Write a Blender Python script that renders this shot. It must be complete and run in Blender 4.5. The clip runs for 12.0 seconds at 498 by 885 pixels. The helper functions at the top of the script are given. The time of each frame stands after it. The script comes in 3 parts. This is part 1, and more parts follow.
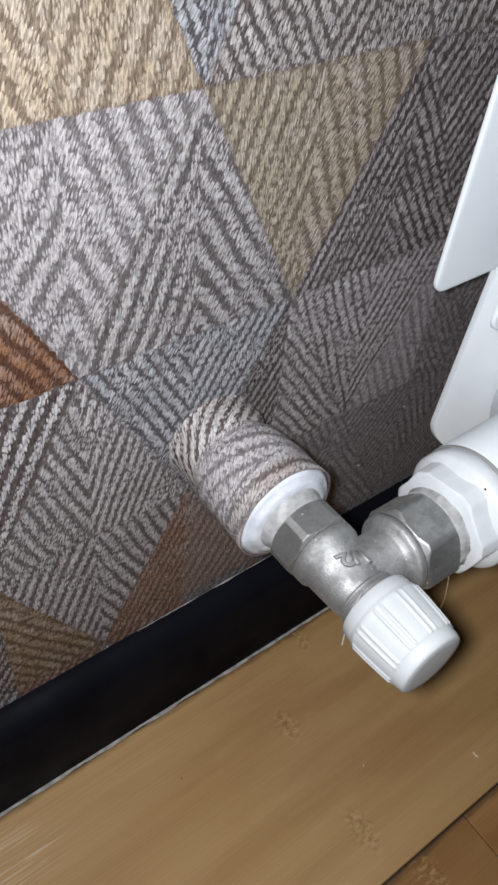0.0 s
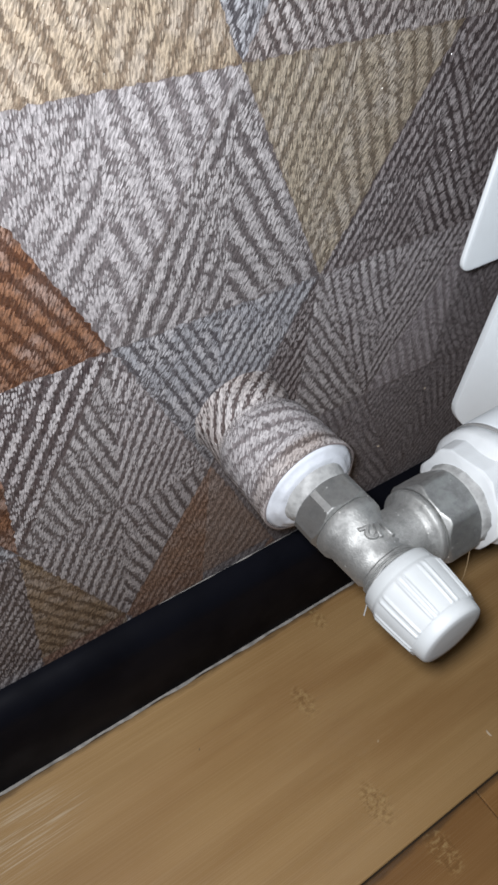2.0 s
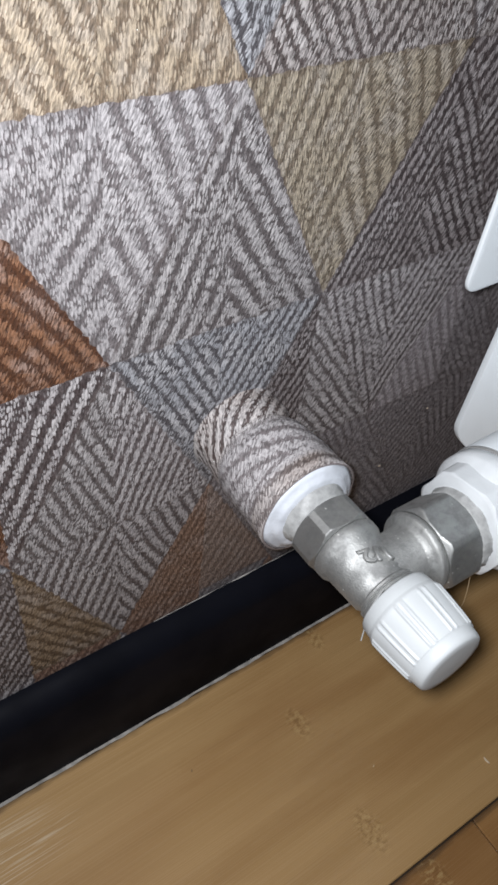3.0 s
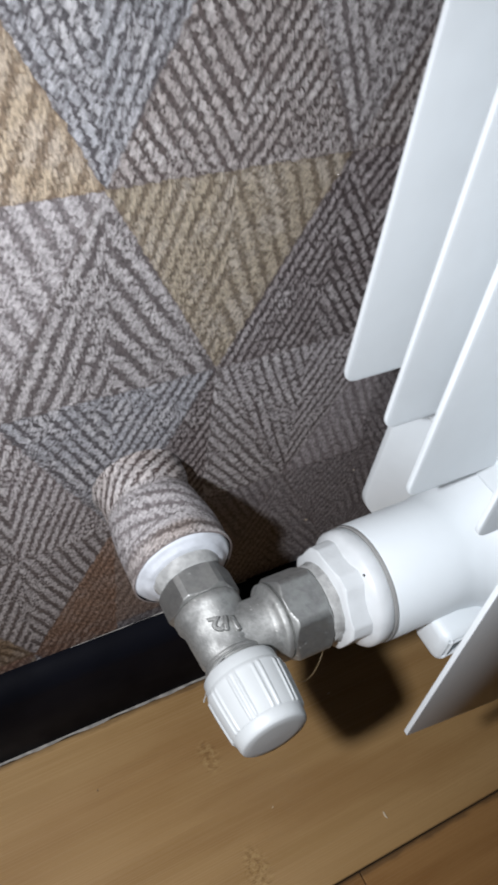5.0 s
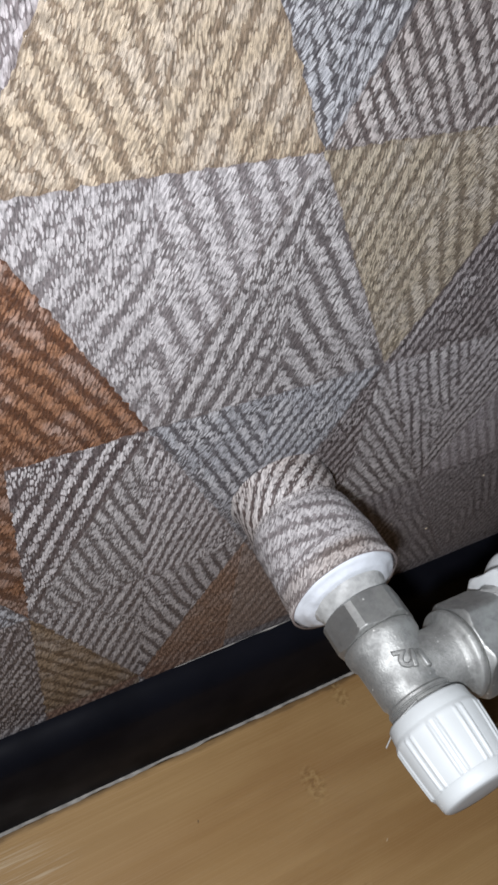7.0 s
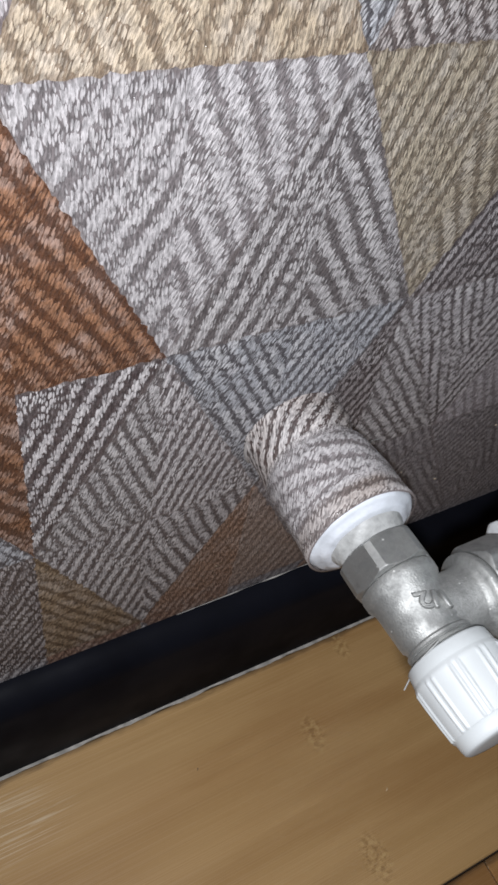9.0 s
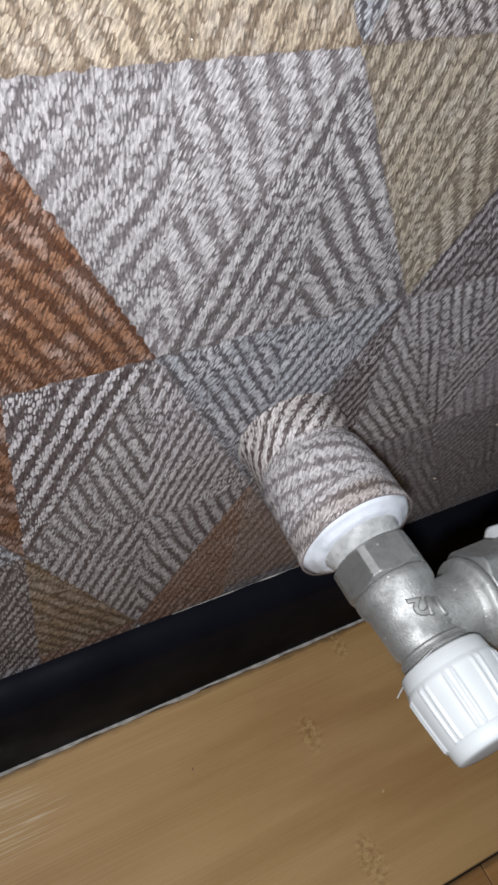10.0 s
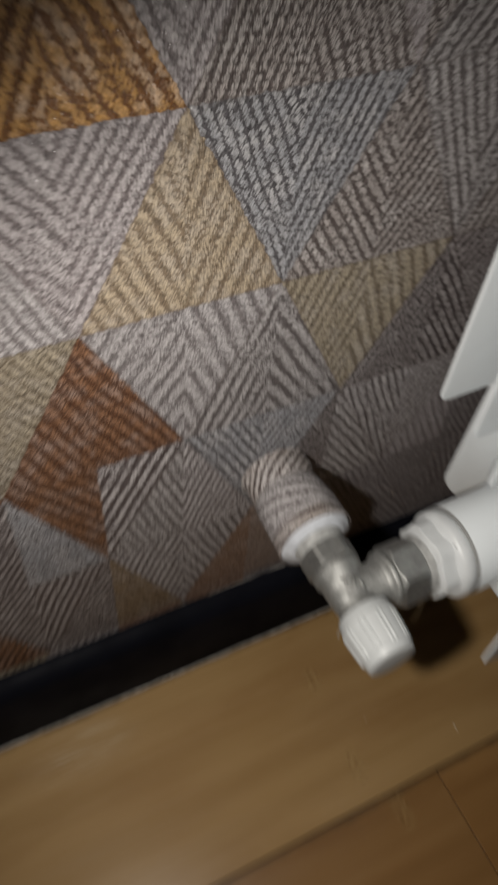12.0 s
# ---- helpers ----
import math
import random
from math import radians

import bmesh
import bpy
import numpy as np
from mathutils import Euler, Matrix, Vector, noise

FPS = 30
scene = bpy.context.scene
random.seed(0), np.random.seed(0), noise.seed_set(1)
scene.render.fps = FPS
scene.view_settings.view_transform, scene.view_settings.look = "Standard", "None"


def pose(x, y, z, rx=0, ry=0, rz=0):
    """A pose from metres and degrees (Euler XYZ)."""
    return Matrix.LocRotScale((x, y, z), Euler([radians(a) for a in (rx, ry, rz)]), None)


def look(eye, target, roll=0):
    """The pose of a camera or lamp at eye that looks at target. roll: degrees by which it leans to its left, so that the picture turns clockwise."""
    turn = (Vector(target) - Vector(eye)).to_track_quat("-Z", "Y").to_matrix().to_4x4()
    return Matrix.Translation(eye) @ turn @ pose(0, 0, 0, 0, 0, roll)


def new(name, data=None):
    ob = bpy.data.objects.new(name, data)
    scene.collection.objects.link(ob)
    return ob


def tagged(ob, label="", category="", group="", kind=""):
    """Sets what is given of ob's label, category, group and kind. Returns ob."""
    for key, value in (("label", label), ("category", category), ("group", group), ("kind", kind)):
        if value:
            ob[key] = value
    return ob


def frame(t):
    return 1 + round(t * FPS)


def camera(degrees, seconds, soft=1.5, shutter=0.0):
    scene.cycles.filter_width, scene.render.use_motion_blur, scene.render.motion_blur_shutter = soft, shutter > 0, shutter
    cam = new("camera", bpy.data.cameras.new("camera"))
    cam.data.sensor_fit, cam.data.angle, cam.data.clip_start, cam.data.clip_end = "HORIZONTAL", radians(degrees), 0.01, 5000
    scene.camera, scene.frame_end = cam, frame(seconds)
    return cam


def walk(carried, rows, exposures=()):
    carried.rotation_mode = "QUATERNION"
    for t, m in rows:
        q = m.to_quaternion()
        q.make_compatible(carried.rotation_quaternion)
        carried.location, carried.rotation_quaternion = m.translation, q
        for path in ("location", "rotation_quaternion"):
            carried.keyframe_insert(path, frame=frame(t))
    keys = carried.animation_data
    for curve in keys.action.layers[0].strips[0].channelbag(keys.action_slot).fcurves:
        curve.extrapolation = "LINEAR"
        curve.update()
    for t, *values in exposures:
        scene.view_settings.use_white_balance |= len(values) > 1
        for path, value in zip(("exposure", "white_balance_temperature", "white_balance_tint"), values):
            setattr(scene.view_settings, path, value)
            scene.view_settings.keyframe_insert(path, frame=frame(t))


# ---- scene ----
cam = camera(35.26, 12.0, soft=2.9, shutter=0.4)
# seconds, eye, target, lean
PATH = [
    (0.0, (-0.0939, -0.1788, 0.4296), (0.0426, -0.0246, 0.2115), 7.24),
    (0.5, (-0.0954, -0.1775, 0.431), (0.0377, -0.0239, 0.2104), 6.74),
    (1.0, (-0.1001, -0.1785, 0.4325), (0.0311, -0.0257, 0.2101), 6.85),
    (1.5, (-0.1025, -0.1798, 0.4303), (0.0275, -0.0276, 0.2068), 7.04),
    (2.0, (-0.1031, -0.182, 0.4296), (0.0283, -0.028, 0.2083), 7.35),
    (2.5, (-0.1044, -0.1802, 0.4321), (0.0289, -0.0244, 0.2131), 7.78),
    (2.7, (-0.103, -0.179, 0.430), (0.0301, -0.0225, 0.2118), 8.1),
    (4.3, (-0.0866, -0.1803, 0.4249), (0.0448, -0.0205, 0.2069), 8.2),
    (4.5, (-0.0816, -0.1811, 0.4327), (0.0513, -0.0217, 0.216), 9.39),
    (4.7, (-0.0563, -0.1915, 0.4537), (0.0689, -0.0316, 0.2329), 11.55),
    (4.9, (-0.0417, -0.2, 0.4622), (0.0779, -0.0373, 0.2404), 10.12),
    (5.0, (-0.0418, -0.2059, 0.4665), (0.0732, -0.0377, 0.2463), 9.45),
    (5.2, (-0.0527, -0.2021, 0.4711), (0.0588, -0.0325, 0.2499), 9.3),
    (5.5, (-0.065, -0.1825, 0.4671), (0.0466, -0.0147, 0.2449), 9.93),
    (6.0, (-0.0701, -0.1579, 0.4502), (0.0404, 0.0127, 0.2296), 9.54),
    (6.5, (-0.0725, -0.1537, 0.4485), (0.041, 0.0152, 0.228), 9.65),
    (7.0, (-0.0816, -0.1518, 0.4344), (0.0342, 0.013, 0.2121), 10.46),
    (7.2, (-0.0817, -0.1564, 0.4376), (0.0336, 0.0054, 0.2129), 10.5),
    (9.0, (-0.0898, -0.1489, 0.4181), (0.0273, 0.0042, 0.1882), 13.28),
    (9.5, (-0.0888, -0.1469, 0.4157), (0.0278, 0.0055, 0.1851), 13.49),
    (10.0, (-0.0833, -0.1458, 0.4171), (0.031, 0.0059, 0.1848), 13.35),
    (10.5, (-0.0727, -0.1523, 0.4228), (0.0437, 0.0013, 0.1929), 13.0),
    (11.0, (-0.0656, -0.1547, 0.4231), (0.0547, 0.0022, 0.1975), 11.7),
    (11.5, (-0.0767, -0.1545, 0.4323), (0.0404, 0.012, 0.2119), 8.97),
    (11.6, (-0.0825, -0.1674, 0.4513), (0.0267, 0.01, 0.2354), 6.64),
    (11.7, (-0.0768, -0.1706, 0.4787), (0.0275, 0.0059, 0.2596), 5.76),
    (11.8, (-0.0848, -0.1741, 0.5039), (0.0189, -0.0038, 0.2798), 6.31),
    (11.9, (-0.0947, -0.1958, 0.5273), (0.004, -0.0282, 0.2988), 5.85),
    (12.0, (-0.1096, -0.2222, 0.5595), (-0.0138, -0.0632, 0.3239), 6.56),
]
EXPOSURES = [(0.0, 0.50, 6500, 10), (4.6, 0.50, 6500, 10), (5.0, 0.46, 6500, 10), (5.25, 0.36, 6500, 10), (5.5, 0.36, 6500, 10), (6.2, 0.50, 6500, 10), (9.8, 0.50, 6500, 10), (10.5, 0.45, 6500, 10), (11.0, 0.48, 6500, 10),
             (11.4, 0.36, 6500, 10), (11.6, 0.22, 6600, 10), (11.8, -0.10, 6950, 10), (12.0, -0.35, 7550, 10)]
walk(cam, [(t, look(eye, target, lean)) for t, eye, target, lean in PATH], EXPOSURES)

# ---- light: the phone's torch beside the lens, and a very dim room ----
world = bpy.data.worlds.new("room_air")
scene.world = world
world.use_nodes = True
world.node_tree.nodes["Background"].inputs[0].default_value = (0.5, 0.55, 0.62, 1)
world.node_tree.nodes["Background"].inputs[1].default_value = 0.02

TORCH_AT, TORCH_AIM, TORCH_POWER = (-0.104, -0.173, 0.431), (0.090, -0.055, 0.125), 4.15
torch = new("torch_light", bpy.data.lights.new("torch_light", "SPOT"))
torch.data.energy, torch.data.color = TORCH_POWER, (0.96, 0.98, 1.025)
torch.data.spot_size, torch.data.spot_blend, torch.data.shadow_soft_size = radians(160), 1.0, 0.008
torch.matrix_world = look(TORCH_AT, TORCH_AIM)


# ---- helpers for materials ----
class Nodes:
    """Short-hand for building a node material."""

    def __init__(self, name, rough=0.5, metal=0.0, spec=0.5):
        self.mat = bpy.data.materials.new(name)
        self.mat.use_nodes = True
        self.tree = self.mat.node_tree
        self.bsdf = self.tree.nodes["Principled BSDF"]
        self.bsdf.inputs["Roughness"].default_value = rough
        self.bsdf.inputs["Metallic"].default_value = metal
        self.bsdf.inputs["Specular IOR Level"].default_value = spec

    def link(self, a, b):
        if isinstance(a, (int, float)):
            b.default_value = a
        elif isinstance(a, tuple):
            b.default_value = a if len(a) == len(b.default_value) else (*a, 1)
        else:
            self.tree.links.new(a, b)

    def node(self, kind):
        return self.tree.nodes.new(kind)

    def layer(self, name):
        n = self.node("ShaderNodeAttribute")
        n.attribute_name = name
        return n.outputs

    def uv(self, name):
        n = self.node("ShaderNodeUVMap")
        n.uv_map = name
        return n.outputs[0]

    def math(self, op, a, b=0.0, c=0.0, clamp=False):
        n = self.node("ShaderNodeMath")
        n.operation, n.use_clamp = op, clamp
        for i, v in enumerate((a, b, c)):
            self.link(v, n.inputs[i])
        return n.outputs[0]

    def smooth(self, value, low, high, to_low=0.0, to_high=1.0):
        n = self.node("ShaderNodeMapRange")
        n.interpolation_type = "SMOOTHSTEP"
        for i, v in enumerate((value, low, high, to_low, to_high)):
            self.link(v, n.inputs[i])
        return n.outputs[0]

    def mix(self, fac, a, b, blend="MIX"):
        n = self.node("ShaderNodeMix")
        n.data_type, n.blend_type, n.clamp_factor = "RGBA", blend, False
        self.link(fac, n.inputs[0]), self.link(a, n.inputs[6]), self.link(b, n.inputs[7])
        return n.outputs[2]

    def blend(self, fac, a, b):
        n = self.node("ShaderNodeMix")
        self.link(fac, n.inputs[0]), self.link(a, n.inputs[2]), self.link(b, n.inputs[3])
        return n.outputs[0]

    def coords(self, which="Object", scale=(1, 1, 1), turn=(0, 0, 0), move=(0, 0, 0)):
        source = self.node("ShaderNodeTexCoord").outputs[which]
        return self.placed(source, scale, turn, move)

    def placed(self, source, scale=(1, 1, 1), turn=(0, 0, 0), move=(0, 0, 0)):
        n = self.node("ShaderNodeMapping")
        self.link(source, n.inputs[0])
        n.inputs[1].default_value, n.inputs[2].default_value, n.inputs[3].default_value = move, [radians(a) for a in turn], scale
        return n.outputs[0]

    def noise(self, vector, scale, detail=3.0, rough=0.55, warp=0.0):
        n = self.node("ShaderNodeTexNoise")
        self.link(vector, n.inputs["Vector"])
        n.inputs["Scale"].default_value, n.inputs["Detail"].default_value = scale, detail
        n.inputs["Roughness"].default_value, n.inputs["Distortion"].default_value = rough, warp
        return n.outputs[0]

    def split(self, vector):
        n = self.node("ShaderNodeSeparateXYZ")
        self.link(vector, n.inputs[0])
        return n.outputs

    def bump(self, height, depth, strength=1.0):
        n = self.node("ShaderNodeBump")
        n.inputs["Strength"].default_value, n.inputs["Distance"].default_value = strength, depth
        self.link(height, n.inputs["Height"])
        self.link(n.outputs[0], self.bsdf.inputs["Normal"])

    def colour(self, value):
        self.link(value, self.bsdf.inputs["Base Color"])

    def gloss(self, value):
        self.link(value, self.bsdf.inputs["Roughness"])


def plain_material(name, colour, rough=0.5, metal=0.0, spec=0.5, vary=0.12, grain=300.0, depth=0.0001, patch=25.0):
    """A surface of one colour with grain, faint patches and uneven gloss."""
    n = Nodes(name, rough, metal, spec)
    at = n.coords()
    fine, broad = n.noise(at, grain, 4), n.noise(at, patch, 3)
    dark = tuple(c * (1 - 2 * vary) for c in colour)
    n.colour(n.mix(n.smooth(broad, 0.3, 0.75), colour, dark))
    n.gloss(n.smooth(broad, 0.2, 0.8, rough * 0.8, min(1.0, rough * 1.25)))
    n.bump(fine, depth, 0.6)
    return n.mat


def wallpaper_material():
    """Vinyl paper printed with woven stripes. Every thread stroke is light or dark as a whole, by the stripe that its middle
    falls in; the stripe's own direction is in its UV map, the stroke's turn against it in the skew, its colour in the tint."""
    n = Nodes("woven_print_wallpaper", 0.5, 0.0, 0.4)
    print_layer = n.layer("tint")
    tint, contrast = print_layer["Color"], print_layer["Alpha"]
    stripe_uv, weave_uv = n.uv("stripe"), n.uv("weave")
    along_stripe, across_weave, skew = n.split(stripe_uv), n.split(weave_uv), n.split(n.uv("skew"))
    edge = n.split(n.uv("edge"))
    # thread strokes: slim cells, about a millimetre wide and three long
    wide, long = 0.00080, 0.0030
    sway = n.math("MULTIPLY_ADD", n.noise(n.placed(weave_uv, (90, 90, 1)), 1.0, 2), 0.0026, -0.0013)
    bent = n.node("ShaderNodeCombineXYZ")
    n.link(n.math("ADD", across_weave[0], sway), bent.inputs[0])
    n.link(across_weave[1], bent.inputs[1])
    cells = n.node("ShaderNodeTexVoronoi")
    cells.voronoi_dimensions = "2D"
    n.link(n.placed(bent.outputs[0], (1 / wide, 1 / long, 1)), cells.inputs["Vector"])
    cells.inputs["Scale"].default_value, cells.inputs["Randomness"].default_value = 1.0, 0.72
    middle = n.split(cells.outputs["Position"])
    to_middle_u = n.math("SUBTRACT", n.math("MULTIPLY", middle[0], wide), n.math("ADD", across_weave[0], sway))
    to_middle_v = n.math("SUBTRACT", n.math("MULTIPLY", middle[1], long), across_weave[1])
    shift = n.math("ADD", n.math("MULTIPLY", to_middle_u, skew[0]), n.math("MULTIPLY", to_middle_v, skew[1]))
    drawn = n.split(cells.outputs["Color"])
    wander = n.noise(stripe_uv, 26, 1)
    breaks = n.noise(n.placed(stripe_uv, (100, 210, 1)), 1.0, 2)
    fade = n.noise(n.placed(stripe_uv, (40, 40, 1), (0, 0, 0), (9.3, 2.2, 0)), 1.0, 2)
    at_middle = n.math("MULTIPLY_ADD", shift, 0.72, along_stripe[1])
    phase = n.math("MULTIPLY_ADD", at_middle, 2 * math.pi / 0.0057, n.math("MULTIPLY", wander, 5.0))
    body = n.math("MULTIPLY", n.math("SINE", phase), n.smooth(fade, 0.36, 0.52, 0.62, 1.7))
    stroke = n.smooth(cells.outputs["Distance"], 0.22, 0.66, 1.0, 0.0)
    jag = n.math("ADD", n.math("MULTIPLY_ADD", drawn[0], 0.9, -0.45), n.math("MULTIPLY_ADD", stroke, 2.1, -1.15))
    tear = n.math("MULTIPLY_ADD", breaks, 2.2, -1.1)
    cover = n.layer("cover")["Fac"]
    light = n.smooth(n.math("ADD", n.math("ADD", n.math("ADD", body, jag), tear), cover), -0.40, 0.46)
    light = n.math("MULTIPLY_ADD", n.math("SUBTRACT", light, 0.38), contrast, 0.38)
    deep = n.mix(1.0, n.mix(1.0, tint, (0.13, 0.114, 0.114), "MULTIPLY"), n.mix(1.0, n.mix(1.0, tint, tint, "MULTIPLY"), (0.34, 0.315, 0.315), "MULTIPLY"), "ADD")
    deep = n.mix(n.math("MULTIPLY", drawn[1], 0.14), deep, tint)
    pale = n.mix(n.smooth(n.noise(n.placed(weave_uv, (70, 70, 1)), 1.0, 3), 0.42, 0.64, 0.0, 1.0), tint, n.mix(contrast, tint, n.mix(0.4, tint, (0.48, 0.46, 0.46))))
    pale = n.mix(n.math("MULTIPLY", drawn[2], 0.20), pale, n.mix(1.0, tint, (1.3, 1.3, 1.3), "MULTIPLY"))
    colour = n.mix(light, deep, n.mix(1.0, pale, (1.04, 1.04, 1.04), "MULTIPLY"))
    strand = n.noise(n.placed(weave_uv, (1250, 350, 1), (0, 0, 5), (3.1, 7.7, 0)), 1.0, 2, 0.55)
    fine = n.smooth(strand, 0.36, 0.62, 0.62, 1.16)
    colour = n.mix(1.0, colour, n.mix(fine, (0, 0, 0), (1, 1, 1)), "MULTIPLY")
    seam = n.math("ADD", n.math("MINIMUM", edge[0], edge[1]), n.math("MULTIPLY_ADD", drawn[0], 0.0016, -0.0008))
    colour = n.mix(n.smooth(seam, 0.0002, 0.0011, 0.55, 0.0), colour, n.mix(1.0, tint, (0.32, 0.28, 0.27), "MULTIPLY"))
    n.colour(colour)
    glint = n.math("MULTIPLY", n.smooth(n.noise(weave_uv, 1300, 1), 0.53, 0.59), n.smooth(drawn[1], 0.3, 0.45))
    n.gloss(n.blend(glint, n.smooth(strand, 0.3, 0.7, 0.58, 0.42), 0.10))
    n.bump(n.math("ADD", n.math("MULTIPLY", light, 0.32), n.math("MULTIPLY", strand, 1.0)), 0.0009, 0.75)
    return n.mat


# middle of the torch sheen painted on the scratched floor
SHEEN_AT = (0.515, -0.024)


def bamboo_material():
    """Lacquered bamboo: strips along x, fine fibres, and a knuckle here and there on every strip."""
    n = Nodes("lacquered_bamboo", 0.3, 0.0, 0.45)
    at = n.coords("Object")
    xyz = n.split(at)
    shade = n.node("ShaderNodeObjectInfo").outputs["Random"]
    strip = n.math("FLOOR", n.math("DIVIDE", n.math("ADD", xyz[1], 5.0), 0.0235))
    draw = n.node("ShaderNodeTexWhiteNoise")
    draw.noise_dimensions = "1D"
    n.link(strip, draw.inputs["W"])
    fibre = n.noise(n.placed(at, (14, 900, 1)), 1.0, 4, 0.6)
    band = n.noise(n.placed(at, (2.5, 70, 1)), 1.0, 3)
    broad = n.noise(n.placed(at, (5, 9, 1)), 1.0, 3)
    tone = n.mix(n.smooth(band, 0.25, 0.75), (0.41, 0.275, 0.130), (0.50, 0.345, 0.175))
    tone = n.mix(n.math("MULTIPLY", draw.outputs[0], 0.35), tone, (0.32, 0.19, 0.08))
    tone = n.mix(n.smooth(fibre, 0.45, 0.8, 0.0, 0.22), tone, (0.24, 0.13, 0.05))
    tone = n.mix(n.smooth(broad, 0.5, 0.8, 0.0, 0.3), tone, (0.26, 0.13, 0.045))
    stain = n.noise(n.placed(at, (6, 30, 1), (0, 0, 2), (4.2, 1.3, 0)), 1.0, 4)
    tone = n.mix(n.smooth(stain, 0.45, 0.7, 0.0, 0.5), tone, (0.27, 0.15, 0.06))
    tone = n.mix(n.math("MULTIPLY", shade, 0.25), tone, (0.27, 0.15, 0.06))
    tone = n.mix(1.0, tone, n.node("ShaderNodeObjectInfo").outputs["Color"], "MULTIPLY")
    worn = n.smooth(n.math("MULTIPLY_ADD", n.noise(n.placed(at, (60, 200, 1)), 1.0, 3), 0.006, xyz[1]), -0.0015, 0.0022)
    tone = n.mix(n.math("MULTIPLY", worn, 0.7), tone, (0.07, 0.042, 0.024))
    # knuckles: ragged marks a hand's width apart on each strip
    ragged = n.noise(n.placed(at, (330, 420, 1)), 1.0, 3, 0.7)
    knuckle = 0.0
    for px, py, wide in ((0.684, -0.046, 0.010), (0.682, -0.112, 0.012), (0.724, -0.008, 0.008), (0.42, -0.080, 0.010), (0.30, -0.025, 0.009), (0.9135, -0.012, 0.012)):
        dx = n.math("DIVIDE", n.math("SUBTRACT", xyz[0], px), wide * 0.68)
        dy = n.math("DIVIDE", n.math("SUBTRACT", xyz[1], py), wide * 1.2)
        far = n.math("ADD", n.math("MULTIPLY", dx, dx), n.math("MULTIPLY", dy, dy))
        knuckle = n.math("ADD", knuckle, n.smooth(far, 0.2, 1.2, 1.0, 0.0))
    halo = n.math("MULTIPLY", knuckle, n.smooth(ragged, 0.50, 0.40), clamp=True)
    knuckle = n.math("MULTIPLY", knuckle, n.smooth(ragged, 0.50, 0.60), clamp=True)
    scratch = n.noise(n.placed(at, (6, 2200, 1), (0, 0, 4)), 1.0, 2, 0.5)
    # torch glare on fine scratches, painted into the colour as pale streaks
    away = n.math("ADD", n.math("POWER", n.math("DIVIDE", n.math("SUBTRACT", xyz[0], SHEEN_AT[0]), 0.045), 2.0), n.math("POWER", n.math("DIVIDE", n.math("SUBTRACT", xyz[1], SHEEN_AT[1]), 0.020), 2.0))
    scratch_sheen = n.math("MULTIPLY", n.smooth(n.noise(n.placed(at, (22, 1100, 1), (0, 0, 3)), 1.0, 2), 0.5, 0.68), n.smooth(away, 0.1, 1.2, 1.0, 0.0))
    tone = n.mix(n.math("MULTIPLY", scratch_sheen, 0.6), tone, (0.66, 0.55, 0.40))
    n.colour(n.mix(n.math("MULTIPLY", knuckle, 0.45), n.mix(n.math("MULTIPLY", halo, 0.35, clamp=True), tone, (0.56, 0.41, 0.19)), (0.16, 0.085, 0.03)))
    n.gloss(n.smooth(scratch, 0.45, 0.75, 0.24, 0.42))
    n.bump(n.math("ADD", n.math("MULTIPLY", fibre, 0.5), n.math("MULTIPLY", scratch, 0.6)), 0.00012, 0.5)
    return n.mat


def valve_metal(name, low, high, relief):
    """Nickel-plated brass: dull grain, smears and tiny pits."""
    n = Nodes(name, low, 1.0)
    at = n.coords()
    broad, fine = n.noise(at, 110, 5, 0.65), n.noise(at, 1500, 3)
    pits = n.node("ShaderNodeTexVoronoi")
    n.link(at, pits.inputs["Vector"])
    pits.inputs["Scale"].default_value = 330
    dot = n.smooth(pits.outputs[0], 0.05, 0.13, 1.0, 0.0)
    tone = n.mix(n.smooth(broad, 0.35, 0.7), (0.44, 0.445, 0.435), (0.27, 0.273, 0.268))
    tone = n.mix(n.smooth(n.noise(n.placed(at, (1, 1, 1), (20, 35, 0), (0.3, 0.1, 0.7)), 260, 5, 0.7), 0.52, 0.72, 0.0, 0.40), tone, (0.17, 0.175, 0.175))
    some = n.split(pits.outputs["Color"])[0]
    dust = n.math("MULTIPLY", dot, n.math("GREATER_THAN", some, 0.62), clamp=True)
    n.link(n.math("SUBTRACT", 1.0, n.math("MULTIPLY", dust, 0.8)), n.bsdf.inputs["Metallic"])
    n.colour(n.mix(dust, tone, (0.62, 0.62, 0.60)))
    n.gloss(n.smooth(broad, 0.3, 0.72, low, high))
    n.bump(n.math("MULTIPLY_ADD", broad, 0.3, fine), relief, 0.8)
    return n.mat


PAPER = wallpaper_material()
BAMBOO = bamboo_material()
METAL = valve_metal("cast_nickel_plated_brass", 0.60, 0.76, 0.00020)
NUT_METAL = valve_metal("machined_nickel_plated_brass", 0.50, 0.64, 0.00006)
BLACK_PVC = plain_material("black_glossy_plastic", (0.0065, 0.0070, 0.0105), 0.5, spec=0.03, vary=0.2, grain=120, depth=0.00008)
CAULK = plain_material("dusty_white_caulk", (0.42, 0.40, 0.37), 0.8, vary=0.25, grain=700, depth=0.0003, patch=160)
WHITE_ENAMEL = plain_material("white_enamel", (0.65, 0.69, 0.715), 0.46, vary=0.03, grain=420, depth=0.00006, patch=30)
WHITE_PAINT = plain_material("brushed_white_paint", (0.60, 0.625, 0.64), 0.40, vary=0.06, grain=180, depth=0.0005, patch=70)
WHITE_PLASTIC = plain_material("white_plastic", (0.47, 0.492, 0.50), 0.42, vary=0.03, grain=600, depth=0.00004, patch=60)
